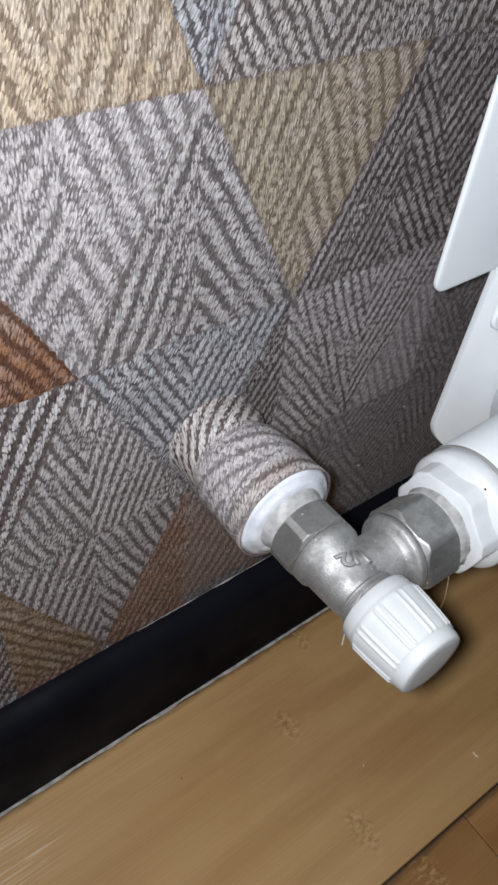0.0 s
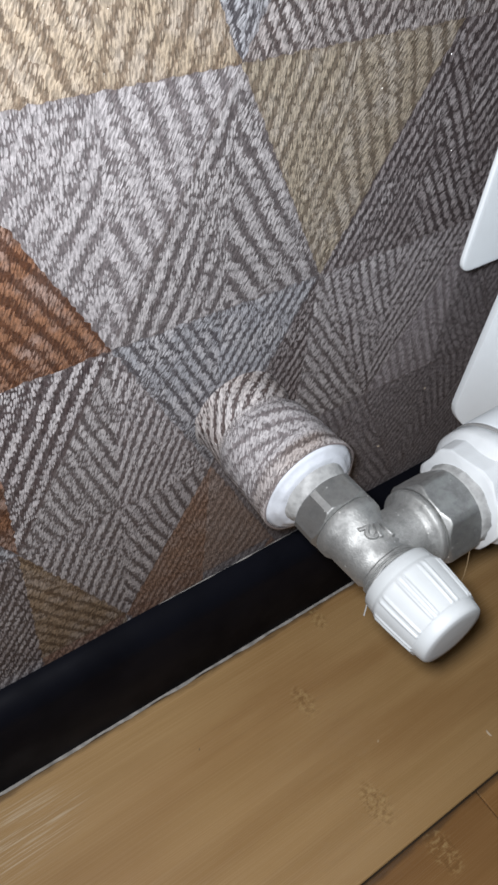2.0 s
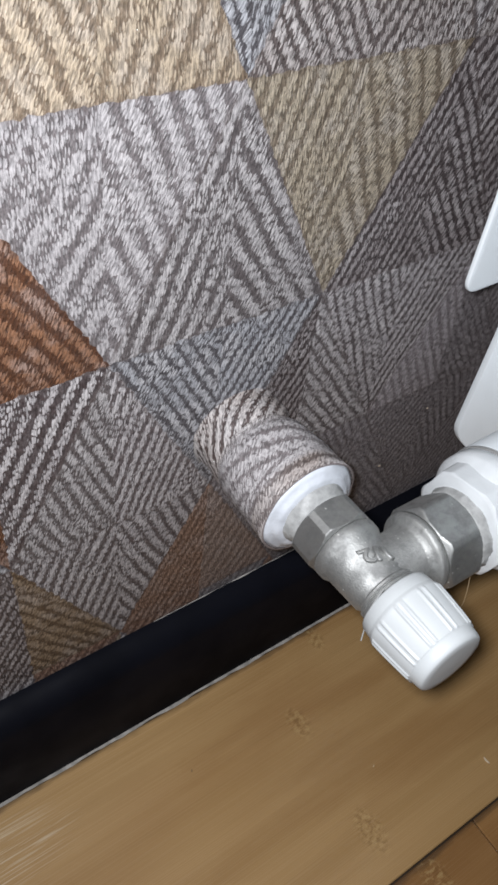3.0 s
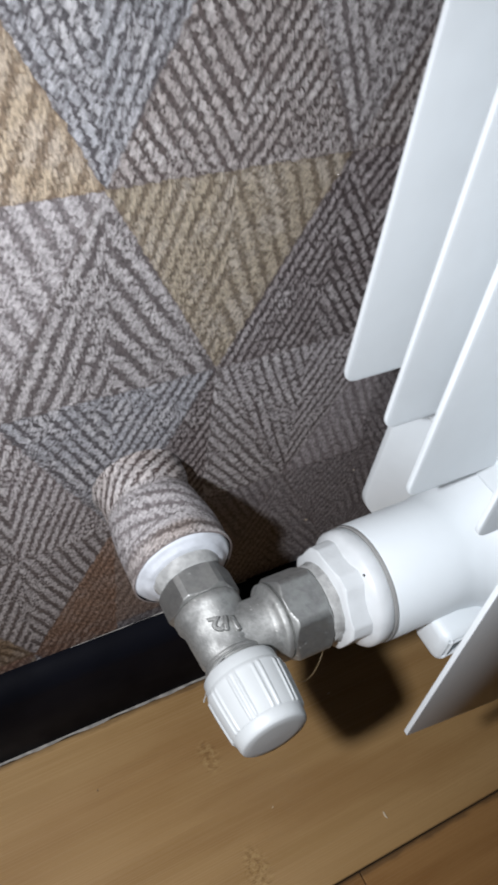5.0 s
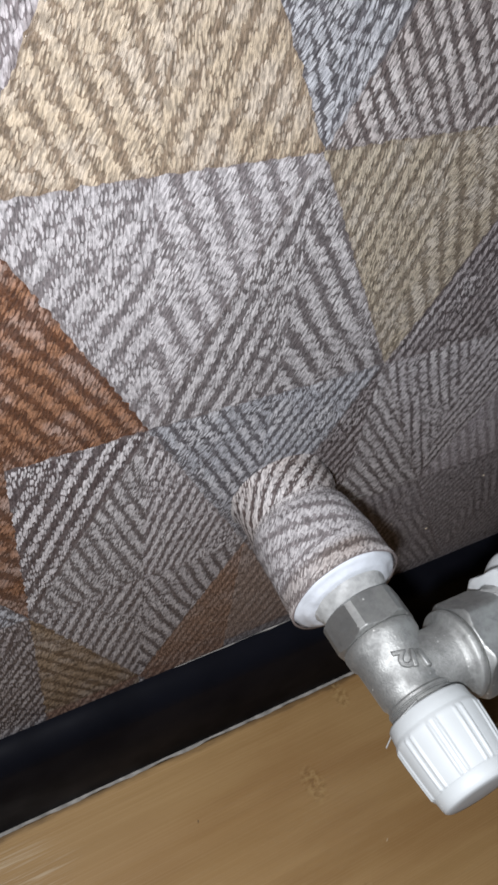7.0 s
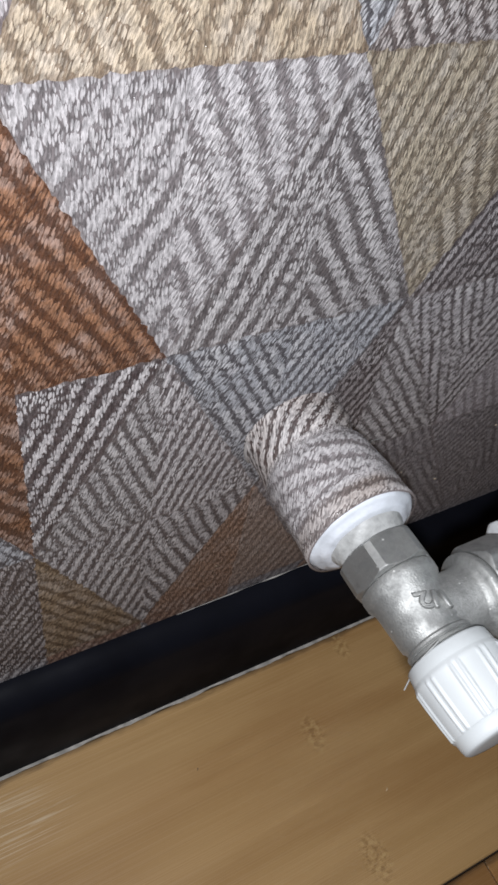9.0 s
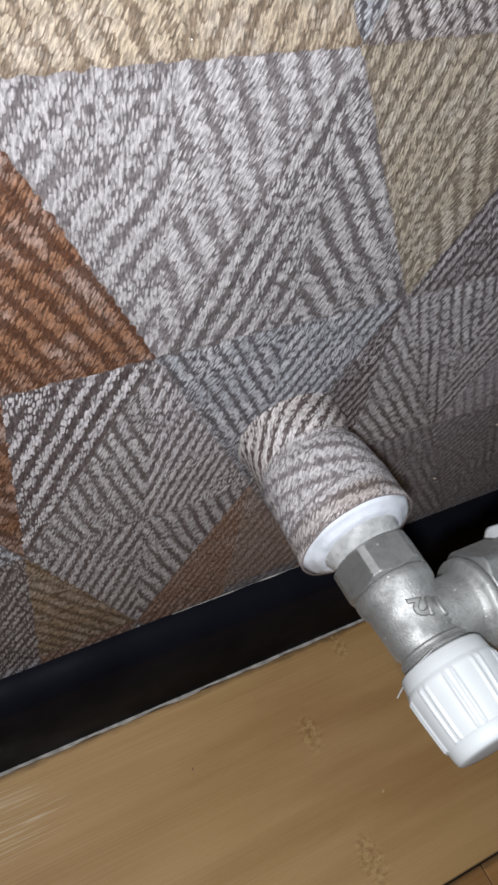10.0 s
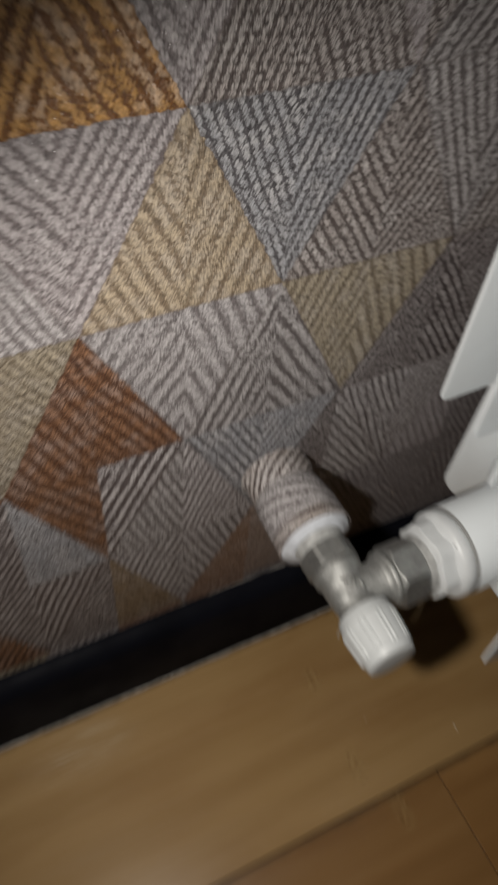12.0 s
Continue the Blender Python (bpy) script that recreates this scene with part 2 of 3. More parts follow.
SEALANT = plain_material("milky_sealant", (0.60, 0.63, 0.68), 0.5, vary=0.12, grain=260, depth=0.0006, patch=110)
TORN = plain_material("torn_paper", (0.34, 0.32, 0.31), 0.8, vary=0.15, grain=500, depth=0.0002)
CHIP = plain_material("bare_dark_metal", (0.03, 0.03, 0.03), 0.6)
GREY_GASKET = plain_material("grey_gasket", (0.27, 0.27, 0.265), 0.7, vary=0.2)
TAPE = plain_material("ptfe_sealing_tape", (0.37, 0.375, 0.37), 0.55, vary=0.16, grain=420, depth=0.0007, patch=300)
PLASTER = plain_material("painted_plaster", (0.72, 0.71, 0.69), 0.8, vary=0.05, grain=60, depth=0.0006, patch=3)
HAIR = plain_material("fair_hair", (0.35, 0.25, 0.14), 0.4)
CRUMB = plain_material("pale_crumb", (0.72, 0.60, 0.43), 0.8)
GAP = plain_material("dark_joint", (0.03, 0.018, 0.01), 0.9)


# ---- helpers for meshes ----
def part(name, bm, material, parent=None, label="", smooth=False):
    """Link a bmesh as one mesh object, under a thing or a part."""
    mesh = bpy.data.meshes.new(name)
    bmesh.ops.recalc_face_normals(bm, faces=bm.faces)
    for face in bm.faces:
        face.smooth = smooth
    bm.to_mesh(mesh)
    bm.free()
    mesh.materials.append(material)
    ob = new(name, mesh)
    ob.parent = parent
    if label:
        tagged(ob, label)
    return ob


def sharp(ob, degrees=35):
    """Smooth shading that keeps the sharp edges."""
    for face in ob.data.polygons:
        face.use_smooth = True
    ob.data.set_sharp_from_angle(angle=radians(degrees))
    return ob


def empty(name, at=(0, 0, 0)):
    ob = new(name)
    ob.location = at
    return ob


def box(lo, hi, bevel=0.0, segments=2, bm=None):
    bm = bm or bmesh.new()
    made = bmesh.ops.create_cube(bm, size=1.0)["verts"]
    mid, size = [(a + b) / 2 for a, b in zip(lo, hi)], [b - a for a, b in zip(lo, hi)]
    for v in made:
        v.co = Vector([m + c * s for m, c, s in zip(mid, v.co, size)])
    if bevel:
        edges = list({e for v in made for e in v.link_edges})
        bmesh.ops.bevel(bm, geom=edges, offset=bevel, segments=segments, affect="EDGES", profile=0.5)
    return bm


def along(axis, s, a, b):
    """A point s along the axis, a and b across it."""
    if axis == "-y":
        return Vector((a, -s, b))
    if axis == "x":
        return Vector((s, a, b))
    return Vector((a, b, s))


def lathe(profile, axis, centre=(0, 0, 0), around=48, shape=None, bm=None, caps=True):
    """Turn (distance along, radius) rows about an axis. shape(angle, distance) scales the radius."""
    bm = bm or bmesh.new()
    rings = []
    for s, r in profile:
        ring = []
        for i in range(around):
            w = 2 * math.pi * i / around
            k = r * (shape(w, s) if shape else 1.0)
            ring.append(bm.verts.new(along(axis, s, k * math.cos(w), k * math.sin(w)) + Vector(centre)))
        rings.append(ring)
    for a, b in zip(rings, rings[1:]):
        for i in range(around):
            j = (i + 1) % around
            bm.faces.new((a[i], a[j], b[j], b[i]))
    if caps:
        bm.faces.new(rings[0]), bm.faces.new(rings[-1])
    return bm


def hex_nut(axis, start, end, across, centre, turn=0.0, chamfer=0.0012, blunt=0.986):
    """A hexagon nut with chamfered corners: a turned cone cut by six flats."""
    bm = bmesh.new()
    flat, corner = across / 2, across / 2 / math.cos(math.pi / 6)
    around, rings, steps = 144, [], []
    for i in range(6):
        steps.append((start + chamfer * i / 5, flat * 0.985 + (corner - flat * 0.985) * i / 5))
    steps = steps + [(start + end - at, limit) for at, limit in reversed(steps)]
    for s, limit in steps:
        ring = []
        for i in range(around):
            w = 2 * math.pi * i / around
            local = (w + turn) % (math.pi / 3) - math.pi / 6
            r = min(flat / math.cos(local), limit, corner * blunt)
            ring.append(bm.verts.new(along(axis, s, r * math.cos(w), r * math.sin(w)) + Vector(centre)))
        rings.append(ring)
    for a, b in zip(rings, rings[1:]):
        for i in range(around):
            j = (i + 1) % around
            bm.faces.new((a[i], a[j], b[j], b[i]))
    bm.faces.new(rings[0]), bm.faces.new(rings[-1])
    return bm


def extrude_outline(points, axis, start, end, bevel=0.0, segments=2):
    """A flat outline in the plane across the axis, made as thick as start to end."""
    bm = bmesh.new()
    ring = [bm.verts.new(along(axis, start, a, b)) for a, b in points]
    face = bm.faces.new(ring)
    made = bmesh.ops.extrude_face_region(bm, geom=[face])["geom"]
    step = along(axis, end, 0, 0) - along(axis, start, 0, 0)
    for v in made:
        if isinstance(v, bmesh.types.BMVert):
            v.co += step
    if bevel:
        bmesh.ops.bevel(bm, geom=list(bm.edges), offset=bevel, segments=segments, affect="EDGES", profile=0.5, clamp_overlap=True)
    return bm


def rounded(corners, steps=6):
    """An outline from corners (a, b, radius), with each corner rounded."""
    out, count = [], len(corners)
    for i, (a, b, r) in enumerate(corners):
        p, q, s = Vector((a, b)), Vector(corners[i - 1][:2]), Vector(corners[(i + 1) % count][:2])
        if r <= 0:
            out.append((a, b))
            continue
        u, v = (q - p).normalized(), (s - p).normalized()
        half = math.acos(max(-1, min(1, u.dot(v)))) / 2
        reach = min(r / math.tan(half), (q - p).length * 0.48, (s - p).length * 0.48)
        for k in range(steps + 1):
            f = k / steps
            w = (1 - f) ** 2 * (p + u * reach) + 2 * f * (1 - f) * p + f * f * (p + v * reach)
            out.append((w.x, w.y))
    return out


def thread(name, points, radius, material):
    """A hair or thread through points, as a thin tube."""
    curve = bpy.data.curves.new(name, "CURVE")
    curve.dimensions, curve.bevel_depth, curve.bevel_resolution = "3D", radius, 1
    line = curve.splines.new("BEZIER")
    line.bezier_points.add(len(points) - 1)
    for knot, p in zip(line.bezier_points, points):
        knot.co, knot.handle_left_type, knot.handle_right_type = p, "AUTO", "AUTO"
    curve.materials.append(material)
    return new(name, curve)


# ---- room shell ----
WEST, EAST, SOUTH, TOP = -1.7, 2.1, -2.8, 2.5

def wall(name, lo, hi, label):
    return tagged(part(name, box(lo, hi), PLASTER), label, "wall", kind="structure")


wall_north = wall("wall_north", (WEST - 0.12, 0.003, 0), (EAST + 0.12, 0.15, TOP), "plastered wall under woven-print geometric wallpaper")
wall("wall_south", (WEST - 0.12, SOUTH - 0.12, 0), (EAST + 0.12, SOUTH, TOP), "plain painted wall of the dim room")
wall("wall_west", (WEST - 0.12, SOUTH, 0), (WEST, 0.003, TOP), "plain painted wall of the dim room")
wall("wall_east", (EAST, SOUTH, 0), (EAST + 0.12, 0.003, TOP), "plain painted wall of the dim room")
tagged(part("ceiling", box((WEST - 0.12, SOUTH - 0.12, TOP), (EAST + 0.12, 0.15, TOP + 0.1)), PLASTER), "plain painted ceiling of the dim room", "ceiling", kind="structure")

# ---- wallpaper: rows of triangles, each split down its middle into two printed halves ----
ORIGIN_X, ORIGIN_Z, SIDE, RISE = -0.0135, 0.2513, 0.0905, 0.0872
TINTS = {
    "white": (0.36, 0.342, 0.348), "grey": (0.315, 0.298, 0.30), "dark": (0.235, 0.211, 0.212), "blue": (0.285, 0.288, 0.307),
    "khaki": (0.325, 0.280, 0.215), "ochre": (0.375, 0.308, 0.228), "rust": (0.205, 0.104, 0.060), "brown": (0.295, 0.195, 0.148),
    "lilac": (0.385, 0.355, 0.363), "taupe": (0.30, 0.271, 0.262), "orange": (0.43, 0.235, 0.085), "tan": (0.25, 0.185, 0.125),
    "coal": (0.27, 0.252, 0.262), "ash": (0.33, 0.31, 0.315), "mist": (0.42, 0.395, 0.41), "umber": (0.30, 0.235, 0.205),
    "plum": (0.33, 0.308, 0.312),
}
COVER = {"white": 0.32, "lilac": 0.3, "ochre": 0.4, "khaki": 0.25, "ash": 0.1, "grey": 0.05, "blue": 0.15, "dark": -0.25, "rust": -0.2, "plum": -0.3}
CONTRAST = {"plum": 1.2, "umber": 0.5, "coal": 0.55, "brown": 0.6, "tan": 0.7, "rust": 0.72, "khaki": 0.68, "dark": 1.0, "ochre": 0.62, "mist": 0.5, "white": 0.74, "lilac": 0.75, "grey": 0.92}
# stripes coarser (below 1) or finer than usual in the two halves
PITCH = {(-1, -1, True): (1.1, 0.95), (-1, -1, False): (0.9, 0.82), (-1, 0, False): (0.75, 0.9), (0, -1, False): (0.85, 0.85), (0, 0, True): (0.9, 0.95), (1, -1, True): (0.85, 0.85), (-2, -1, False): (0.9, 0.85)}
# (row, vertex to the left of its base or top, pointing up): left colour, its slant, right colour, its slant
HALVES = {
    (0, -1, False): ("white", 1, "white", -1), (0, 0, True): ("grey", 1, "grey", -1), (0, 0, False): ("khaki", 1, "khaki", -1),
    (0, 1, True): ("dark", 1, "dark", -1), (0, -1, True): ("rust", -1, "rust", -1), (0, -2, False): ("khaki", 1, "khaki", -1),
    (0, 1, False): ("dark", 1, "dark", 1), (0, 2, True): ("coal", 1, "coal", 1), (0, -2, True): ("grey", 1, "grey", -1),
    (1, -1, True): ("ochre", -1, "ochre", 1), (1, 0, False): ("blue", -1, "blue", 1), (1, 0, True): ("taupe", -1, "taupe", 1),
    (1, -1, False): ("lilac", -1, "lilac", 1), (1, 1, False): ("grey", -1, "grey", 1), (1, 1, True): ("taupe", 1, "taupe", -1), (1, -2, True): ("white", 1, "white", -1),
    (2, -1, True): ("orange", 1, "orange", -1), (2, -1, False): ("lilac", -1, "lilac", 1), (2, 0, True): ("taupe", 1, "taupe", -1),
    (2, 0, False): ("lilac", 1, "taupe", -1), (2, 1, True): ("grey", 1, "grey", -1),
    (-1, 0, False): ("blue", -1, "blue", 1), (-1, -1, True): ("grey", -1, "ash", 1), (-1, -1, False): ("rust", -1, "plum", 1),
    (-1, 0, True): ("dark", 1, "grey", -1), (-1, 1, False): ("ash", -1, "ash", 1), (-1, 1, True): ("mist", -1, "coal", -1), (-1, 2, False): ("coal", 1, "coal", 1), (-1, 2, True): ("coal", 1, "coal", -1),
    (-1, -2, True): ("dark", 1, "blue", -1),
    (-2, -1, False): ("ash", 1, "ash", -1), (-2, 0, True): ("brown", 1, "umber", 1), (-2, -1, True): ("dark", 1, "tan", -1),
    (-2, 0, False): ("coal", 1, "coal", -1), (-2, 1, True): ("coal", 1, "coal", -1), (-2, 1, False): ("coal", 1, "coal", -1), (-2, 2, True): ("coal", 1, "coal", -1), (-2, -2, False): ("dark", 1, "dark", 1),
    (-3, -1, False): ("ash", 1, "brown", 1), (-3, 0, False): ("brown", 1, "coal", 1), (-3, 1, False): ("coal", 1, "coal", 1), (-3, 2, False): ("coal", 1, "coal", 1),
    (-3, -1, True): ("tan", 1, "ash", 1), (-3, 0, True): ("brown", 1, "brown", 1), (-3, 1, True): ("coal", 1, "coal", 1), (-3, 2, True): ("coal", 1, "coal", 1),
}


def lattice(row, k):
    return ORIGIN_X + SIDE * k + (SIDE / 2 if row % 2 else 0.0), ORIGIN_Z + RISE * row


def build_wallpaper():
    bm = bmesh.new()
    stripe, weave = bm.loops.layers.uv.new("stripe"), bm.loops.layers.uv.new("weave")
    tint = bm.loops.layers.float_color.new("tint")
    cover = bm.loops.layers.float.new("cover")
    rng = random.Random(4)
    slope = math.atan2(RISE, SIDE / 2)

    rim = bm.loops.layers.uv.new("edge")

    skew = bm.loops.layers.uv.new("skew")

    def ragged(p, q):
        """The seam from p to q, frayed by the weave where it is seen near; the same from either side."""
        (x1, z1), (x2, z2) = p, q
        if not (-0.35 < (x1 + x2) / 2 < 0.40 and (z1 + z2) / 2 < 0.80):
            return [p]
        count = max(2, int(math.hypot(x2 - x1, z2 - z1) / 0.0013))
        turned = (x2, z2) < (x1, z1)
        out = [p]
        for i in range(1, count):
            f = i / count
            x, z = (x2 + (x1 - x2) * (1 - f), z2 + (z1 - z2) * (1 - f)) if turned else (x1 + (x2 - x1) * f, z1 + (z2 - z1) * f)
            at = Vector((round(x, 5) * 420, 3.0, round(z, 5) * 420))
            out.append((x + 0.0011 * noise.noise(at), z + 0.0013 * noise.noise(at + Vector((0, 40, 0)))))
        return out

    def half(corners, name, slant, fineness=1.0):
        (outer, flat), (middle, tip) = corners[0] if corners[0][0] != corners[2][0] else corners[1], corners[2]
        run, climb = middle - outer, tip - flat
        shift, light = (rng.random(), rng.random()), 1 + rng.uniform(-0.06, 0.06)
        angle, pitch = slope * slant + rng.uniform(-0.13, 0.13), rng.uniform(0.85, 1.15) * (1.3 if name in ("dark", "taupe", "coal", "blue", "ash", "brown") else 1.0)
        lean = radians((84 if slant > 0 else 66) + rng.uniform(-7, 7))
        outline = [p for a, b in zip(corners, corners[1:] + corners[:1]) for p in ragged(a, b)]
        face = bm.faces.new([bm.verts.new((x, 0, z)) for x, z in outline])
        for loop in face.loops:
            x, z = loop.vert.co.x, loop.vert.co.z
            loop[stripe].uv = (x * math.cos(angle) + z * math.sin(angle) + shift[0], fineness * pitch * (z * math.cos(angle) - x * math.sin(angle)) + shift[1])
            loop[weave].uv = (x * math.sin(lean) - z * math.cos(lean) + 5, x * math.cos(lean) + z * math.sin(lean) + 5)
            loop[skew].uv = (-fineness * pitch * math.cos(lean - angle), fineness * pitch * math.sin(lean - angle))
            loop[rim].uv = (abs(z - flat), abs((x - outer) * climb - (z - flat) * run) / math.hypot(run, climb))
            loop[tint] = (*[c * light for c in TINTS[name]], CONTRAST.get(name, 1.0))
            loop[cover] = COVER.get(name, 0.0)

    choices = sorted(set(TINTS) - {"mist", "umber", "plum"})
    for row in range(-3, 26):
        for k in range(int((WEST - ORIGIN_X) / SIDE) - 2, int((EAST - ORIGIN_X) / SIDE) + 2):
            for up in (True, False):
                base, tip = (row, row + 1) if up else (row + 1, row)
                (x1, z1), (x2, _) = lattice(base, k), lattice(base, k + 1)
                xm, (_, zt) = (x1 + x2) / 2, lattice(tip, 0)
                a, b = rng.choice(choices), rng.choice(choices)
                draw = (a, rng.choice((1, -1)), a if rng.random() < 0.75 else b, rng.choice((1, -1)))
                left, left_slant, right, right_slant = HALVES.get((row, k, up), draw)
                half([(x1, z1), (xm, z1), (xm, zt)], left, left_slant, PITCH.get((row, k, up), (1, 1))[0])
                half([(xm, z1), (x2, z1), (xm, zt)], right, right_slant, PITCH.get((row, k, up), (1, 1))[1])
    for place, way in (((WEST, 0, 0), (-1, 0, 0)), ((EAST, 0, 0), (1, 0, 0)), ((0, 0, 0.02), (0, 0, -1)), ((0, 0, TOP), (0, 0, 1))):
        bmesh.ops.bisect_plane(bm, geom=[*bm.verts, *bm.edges, *bm.faces], plane_co=place, plane_no=way, clear_outer=True)
    for face in bm.faces:
        face.normal_update()
        if face.normal.y > 0:
            face.normal_flip()
    mesh = bpy.data.meshes.new("wallpaper")
    bm.to_mesh(mesh)
    bm.free()
    mesh.materials.append(PAPER)
    ob = new("wallpaper", mesh)
    ob.parent = wall_north
    return tagged(ob, "embossed woven-print wallpaper of grey, ochre and rust triangles")


build_wallpaper()

# ---- baseboard ----
BOARD_TOP, BOARD_FRONT = 0.0694, -0.0173
profile = [(0.0, 0.0), (BOARD_FRONT, 0.0), (BOARD_FRONT, 0.012), (BOARD_FRONT + 0.0006, 0.030), (BOARD_FRONT + 0.0022, 0.047), (BOARD_FRONT + 0.0032, 0.052),
           (BOARD_FRONT + 0.0036, 0.0570), (BOARD_FRONT + 0.0046, 0.0612), (BOARD_FRONT + 0.0080, 0.0660), (-0.0036, 0.0688), (-0.0010, BOARD_TOP), (0.0, BOARD_TOP)]
baseboard = part("baseboard", extrude_outline(profile, "x", WEST, EAST), BLACK_PVC)
tagged(sharp(baseboard, 50), "black glossy plastic baseboard with a rounded top", "baseboard", kind="structure")


def build_caulk():
    """A thin, broken pale line where the baseboard meets the floor."""
    bm = bmesh.new()
    rng, x, rows = random.Random(9), -0.5, []
    while x < 0.7:
        w = 0.0012 + 0.0009 * noise.noise(Vector((x * 60, 0, 0))) + rng.uniform(0, 0.0004)
        w = max(w, 0.0003)
        rows.append([bm.verts.new((x, BOARD_FRONT - b * w, h)) for b, h in ((0, 0.0002), (0, 0.0009), (0.6, 0.0008), (1, 0.0002))])
        x += 0.004
    for a, b in zip(rows, rows[1:]):
        for i in range(3):
            bm.faces.new((a[i], a[i + 1], b[i + 1], b[i]))
    return part("caulk_line", bm, CAULK, baseboard, "thin dusty pale caulk line")


build_caulk()

# ---- floor ----
floor = tagged(part("floor", box((WEST - 0.12, SOUTH - 0.12, -0.1), (EAST + 0.12, 0.15, -0.008)), GAP), "lacquered bamboo plank floor with dark joints", "floor", kind="structure")


# redder wood past the first row, darkened to paint in the torch beam's falloff
FALLOFF_TONES = ((0.62, 0.46, 0.34, 1), (0.70, 0.56, 0.43, 1), (0.64, 0.51, 0.40, 1))


def build_planks():
    """Rows of planks, cut at the walls; those of one length share a mesh."""
    width, length, first = 0.1370, 0.95, -0.0178
    starts, meshes = (-0.62, 0.1125 - 0.95, -0.3, -0.75, -0.1), {}
    y, row = first, 0
    while y - width > SOUTH:
        x = starts[row % 5] - 3 * length
        while x < EAST:
            lo, hi = max(x, WEST), min(x + length, EAST)
            if hi - lo > 0.02:
                key = (round(lo - x, 4), round(hi - x, 4))
                if key in meshes:
                    made = new("plank", meshes[key])
                    made.parent = floor
                else:
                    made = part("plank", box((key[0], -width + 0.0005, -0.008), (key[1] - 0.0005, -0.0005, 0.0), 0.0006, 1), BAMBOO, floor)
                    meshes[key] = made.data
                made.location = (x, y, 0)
                # first row keeps nearly full colour; the falloff is painted into later rows
                made.color = FALLOFF_TONES[(row + int(x * 7)) % 3] if row else (1.0, 0.95, 0.87, 1)
            x += length
        y -= width
        row += 1


build_planks()

# ---- pipe, paper sleeve, valve ----
AX, AZ, BRANCH_Y, PIPE_TILT = 0.0430, 0.1935, -0.0875, -2.2


def build_sleeve():
    """Wallpaper wound round the pipe where it leaves the wall; the end is filled with sealant."""
    around, length = 64, 0.0505
    thing = tagged(empty("pipe_sleeve", (AX, 0, AZ)), "pipe stub wrapped in striped grey wallpaper, end sealed white", "pipe cover")
    thing.rotation_euler.x = radians(PIPE_TILT)
    bm = bmesh.new()
    stripe, weave = bm.loops.layers.uv.new("stripe"), bm.loops.layers.uv.new("weave")
    tint = bm.loops.layers.float_color.new("tint")
    rim, cover = bm.loops.layers.uv.new("edge"), bm.loops.layers.float.new("cover")
    skew = bm.loops.layers.uv.new("skew")
    steps, rings = 16, []
    for s in range(steps + 1):
        d = length * s / steps
        flare = 0.0010 * math.exp(-d / 0.0025) - 0.0022 * (1 - s / steps)
        ring = []
        for i in range(around):
            w = 2 * math.pi * i / around
            r = 0.0221 + flare + 0.0007 * noise.noise(Vector((2.2 * math.cos(w), 2.2 * math.sin(w), d * 70)))
            r += 0.0004 * math.sin(3 * w + d * 160) * (1 - s / steps)
            r -= 0.0024 * math.exp(-((d - 0.0145 - 0.004 * math.cos(w - 2.0)) / 0.0030) ** 2) * (0.55 + 0.45 * math.cos(w - 1.0))
            ring.append(bm.verts.new((r * math.cos(w), -d, r * math.sin(w))))
        rings.append(ring)
    for s, (a, b) in enumerate(zip(rings, rings[1:])):
        for i in range(around):
            j = (i + 1) % around
            face = bm.faces.new((a[i], a[j], b[j], b[i]))
            for loop, (p, q) in zip(face.loops, ((i, s), (i + 1, s), (i + 1, s + 1), (i, s + 1))):
                u, v = 2 * math.pi * 0.022 * p / around, length * q / steps
                turn = 0.60 if q < 6 else (-0.32 if q < 13 else -0.10)
                loop[stripe].uv = (u * math.cos(turn) + v * math.sin(turn) + 0.3, (1.25 if q < 6 else 0.9) * (v * math.cos(turn) - u * math.sin(turn)) + 0.7)
                loop[weave].uv = (u * 0.6 - v * 0.8 + 3, u * 0.8 + v * 0.6 + 3)
                loop[skew].uv = (-0.6 * math.sin(turn) - 0.8 * math.cos(turn), -0.8 * math.sin(turn) + 0.6 * math.cos(turn))
                loop[rim].uv = (1, 1)
                loop[cover] = 0.35
                mixed = 0.5 + 0.5 * noise.noise(Vector((u * 45, v * 45, 3)))
                loop[tint] = (*[a1 * mixed + b1 * (1 - mixed) for a1, b1 in zip((0.49, 0.47, 0.475), (0.27, 0.215, 0.18) if q < 6 or q > 13 else (0.42, 0.40, 0.405))], 1.25 if q < 6 else 0.75)
    # the paper's edge turned in
    inner = [bm.verts.new((v.co.x * 0.965, v.co.y, v.co.z * 0.965)) for v in rings[-1]]
    for i in range(around):
        j = (i + 1) % around
        face = bm.faces.new((rings[-1][i], rings[-1][j], inner[j], inner[i]))
        for loop in face.loops:
            loop[tint] = (0.36, 0.33, 0.33, 0.5)
    part("paper_wrap", bm, PAPER, thing, "torn wallpaper wrap with woven stripes", smooth=True)
    edge = bmesh.new()
    rows = []
    for i in range(25):
        w = radians(150 + 60 * i / 24)
        wide = -0.0004 + 0.0005 * abs(noise.noise(Vector((i * 0.35, 4, 0)))) * math.sin(math.pi * i / 24)
        rows.append([edge.verts.new((r * math.cos(w), -d, r * math.sin(w))) for r, d in ((0.0206, 0.0002), (0.0214 + wide, 0.0006), (0.0213 + wide * 0.6, 0.0010), (0.0204, 0.0018))])
    for a, b in zip(rows, rows[1:]):
        for i in range(3):
            edge.faces.new((a[i], a[i + 1], b[i + 1], b[i]))
    part("torn_edge", edge, TORN, thing, "pale torn paper edge", smooth=True)
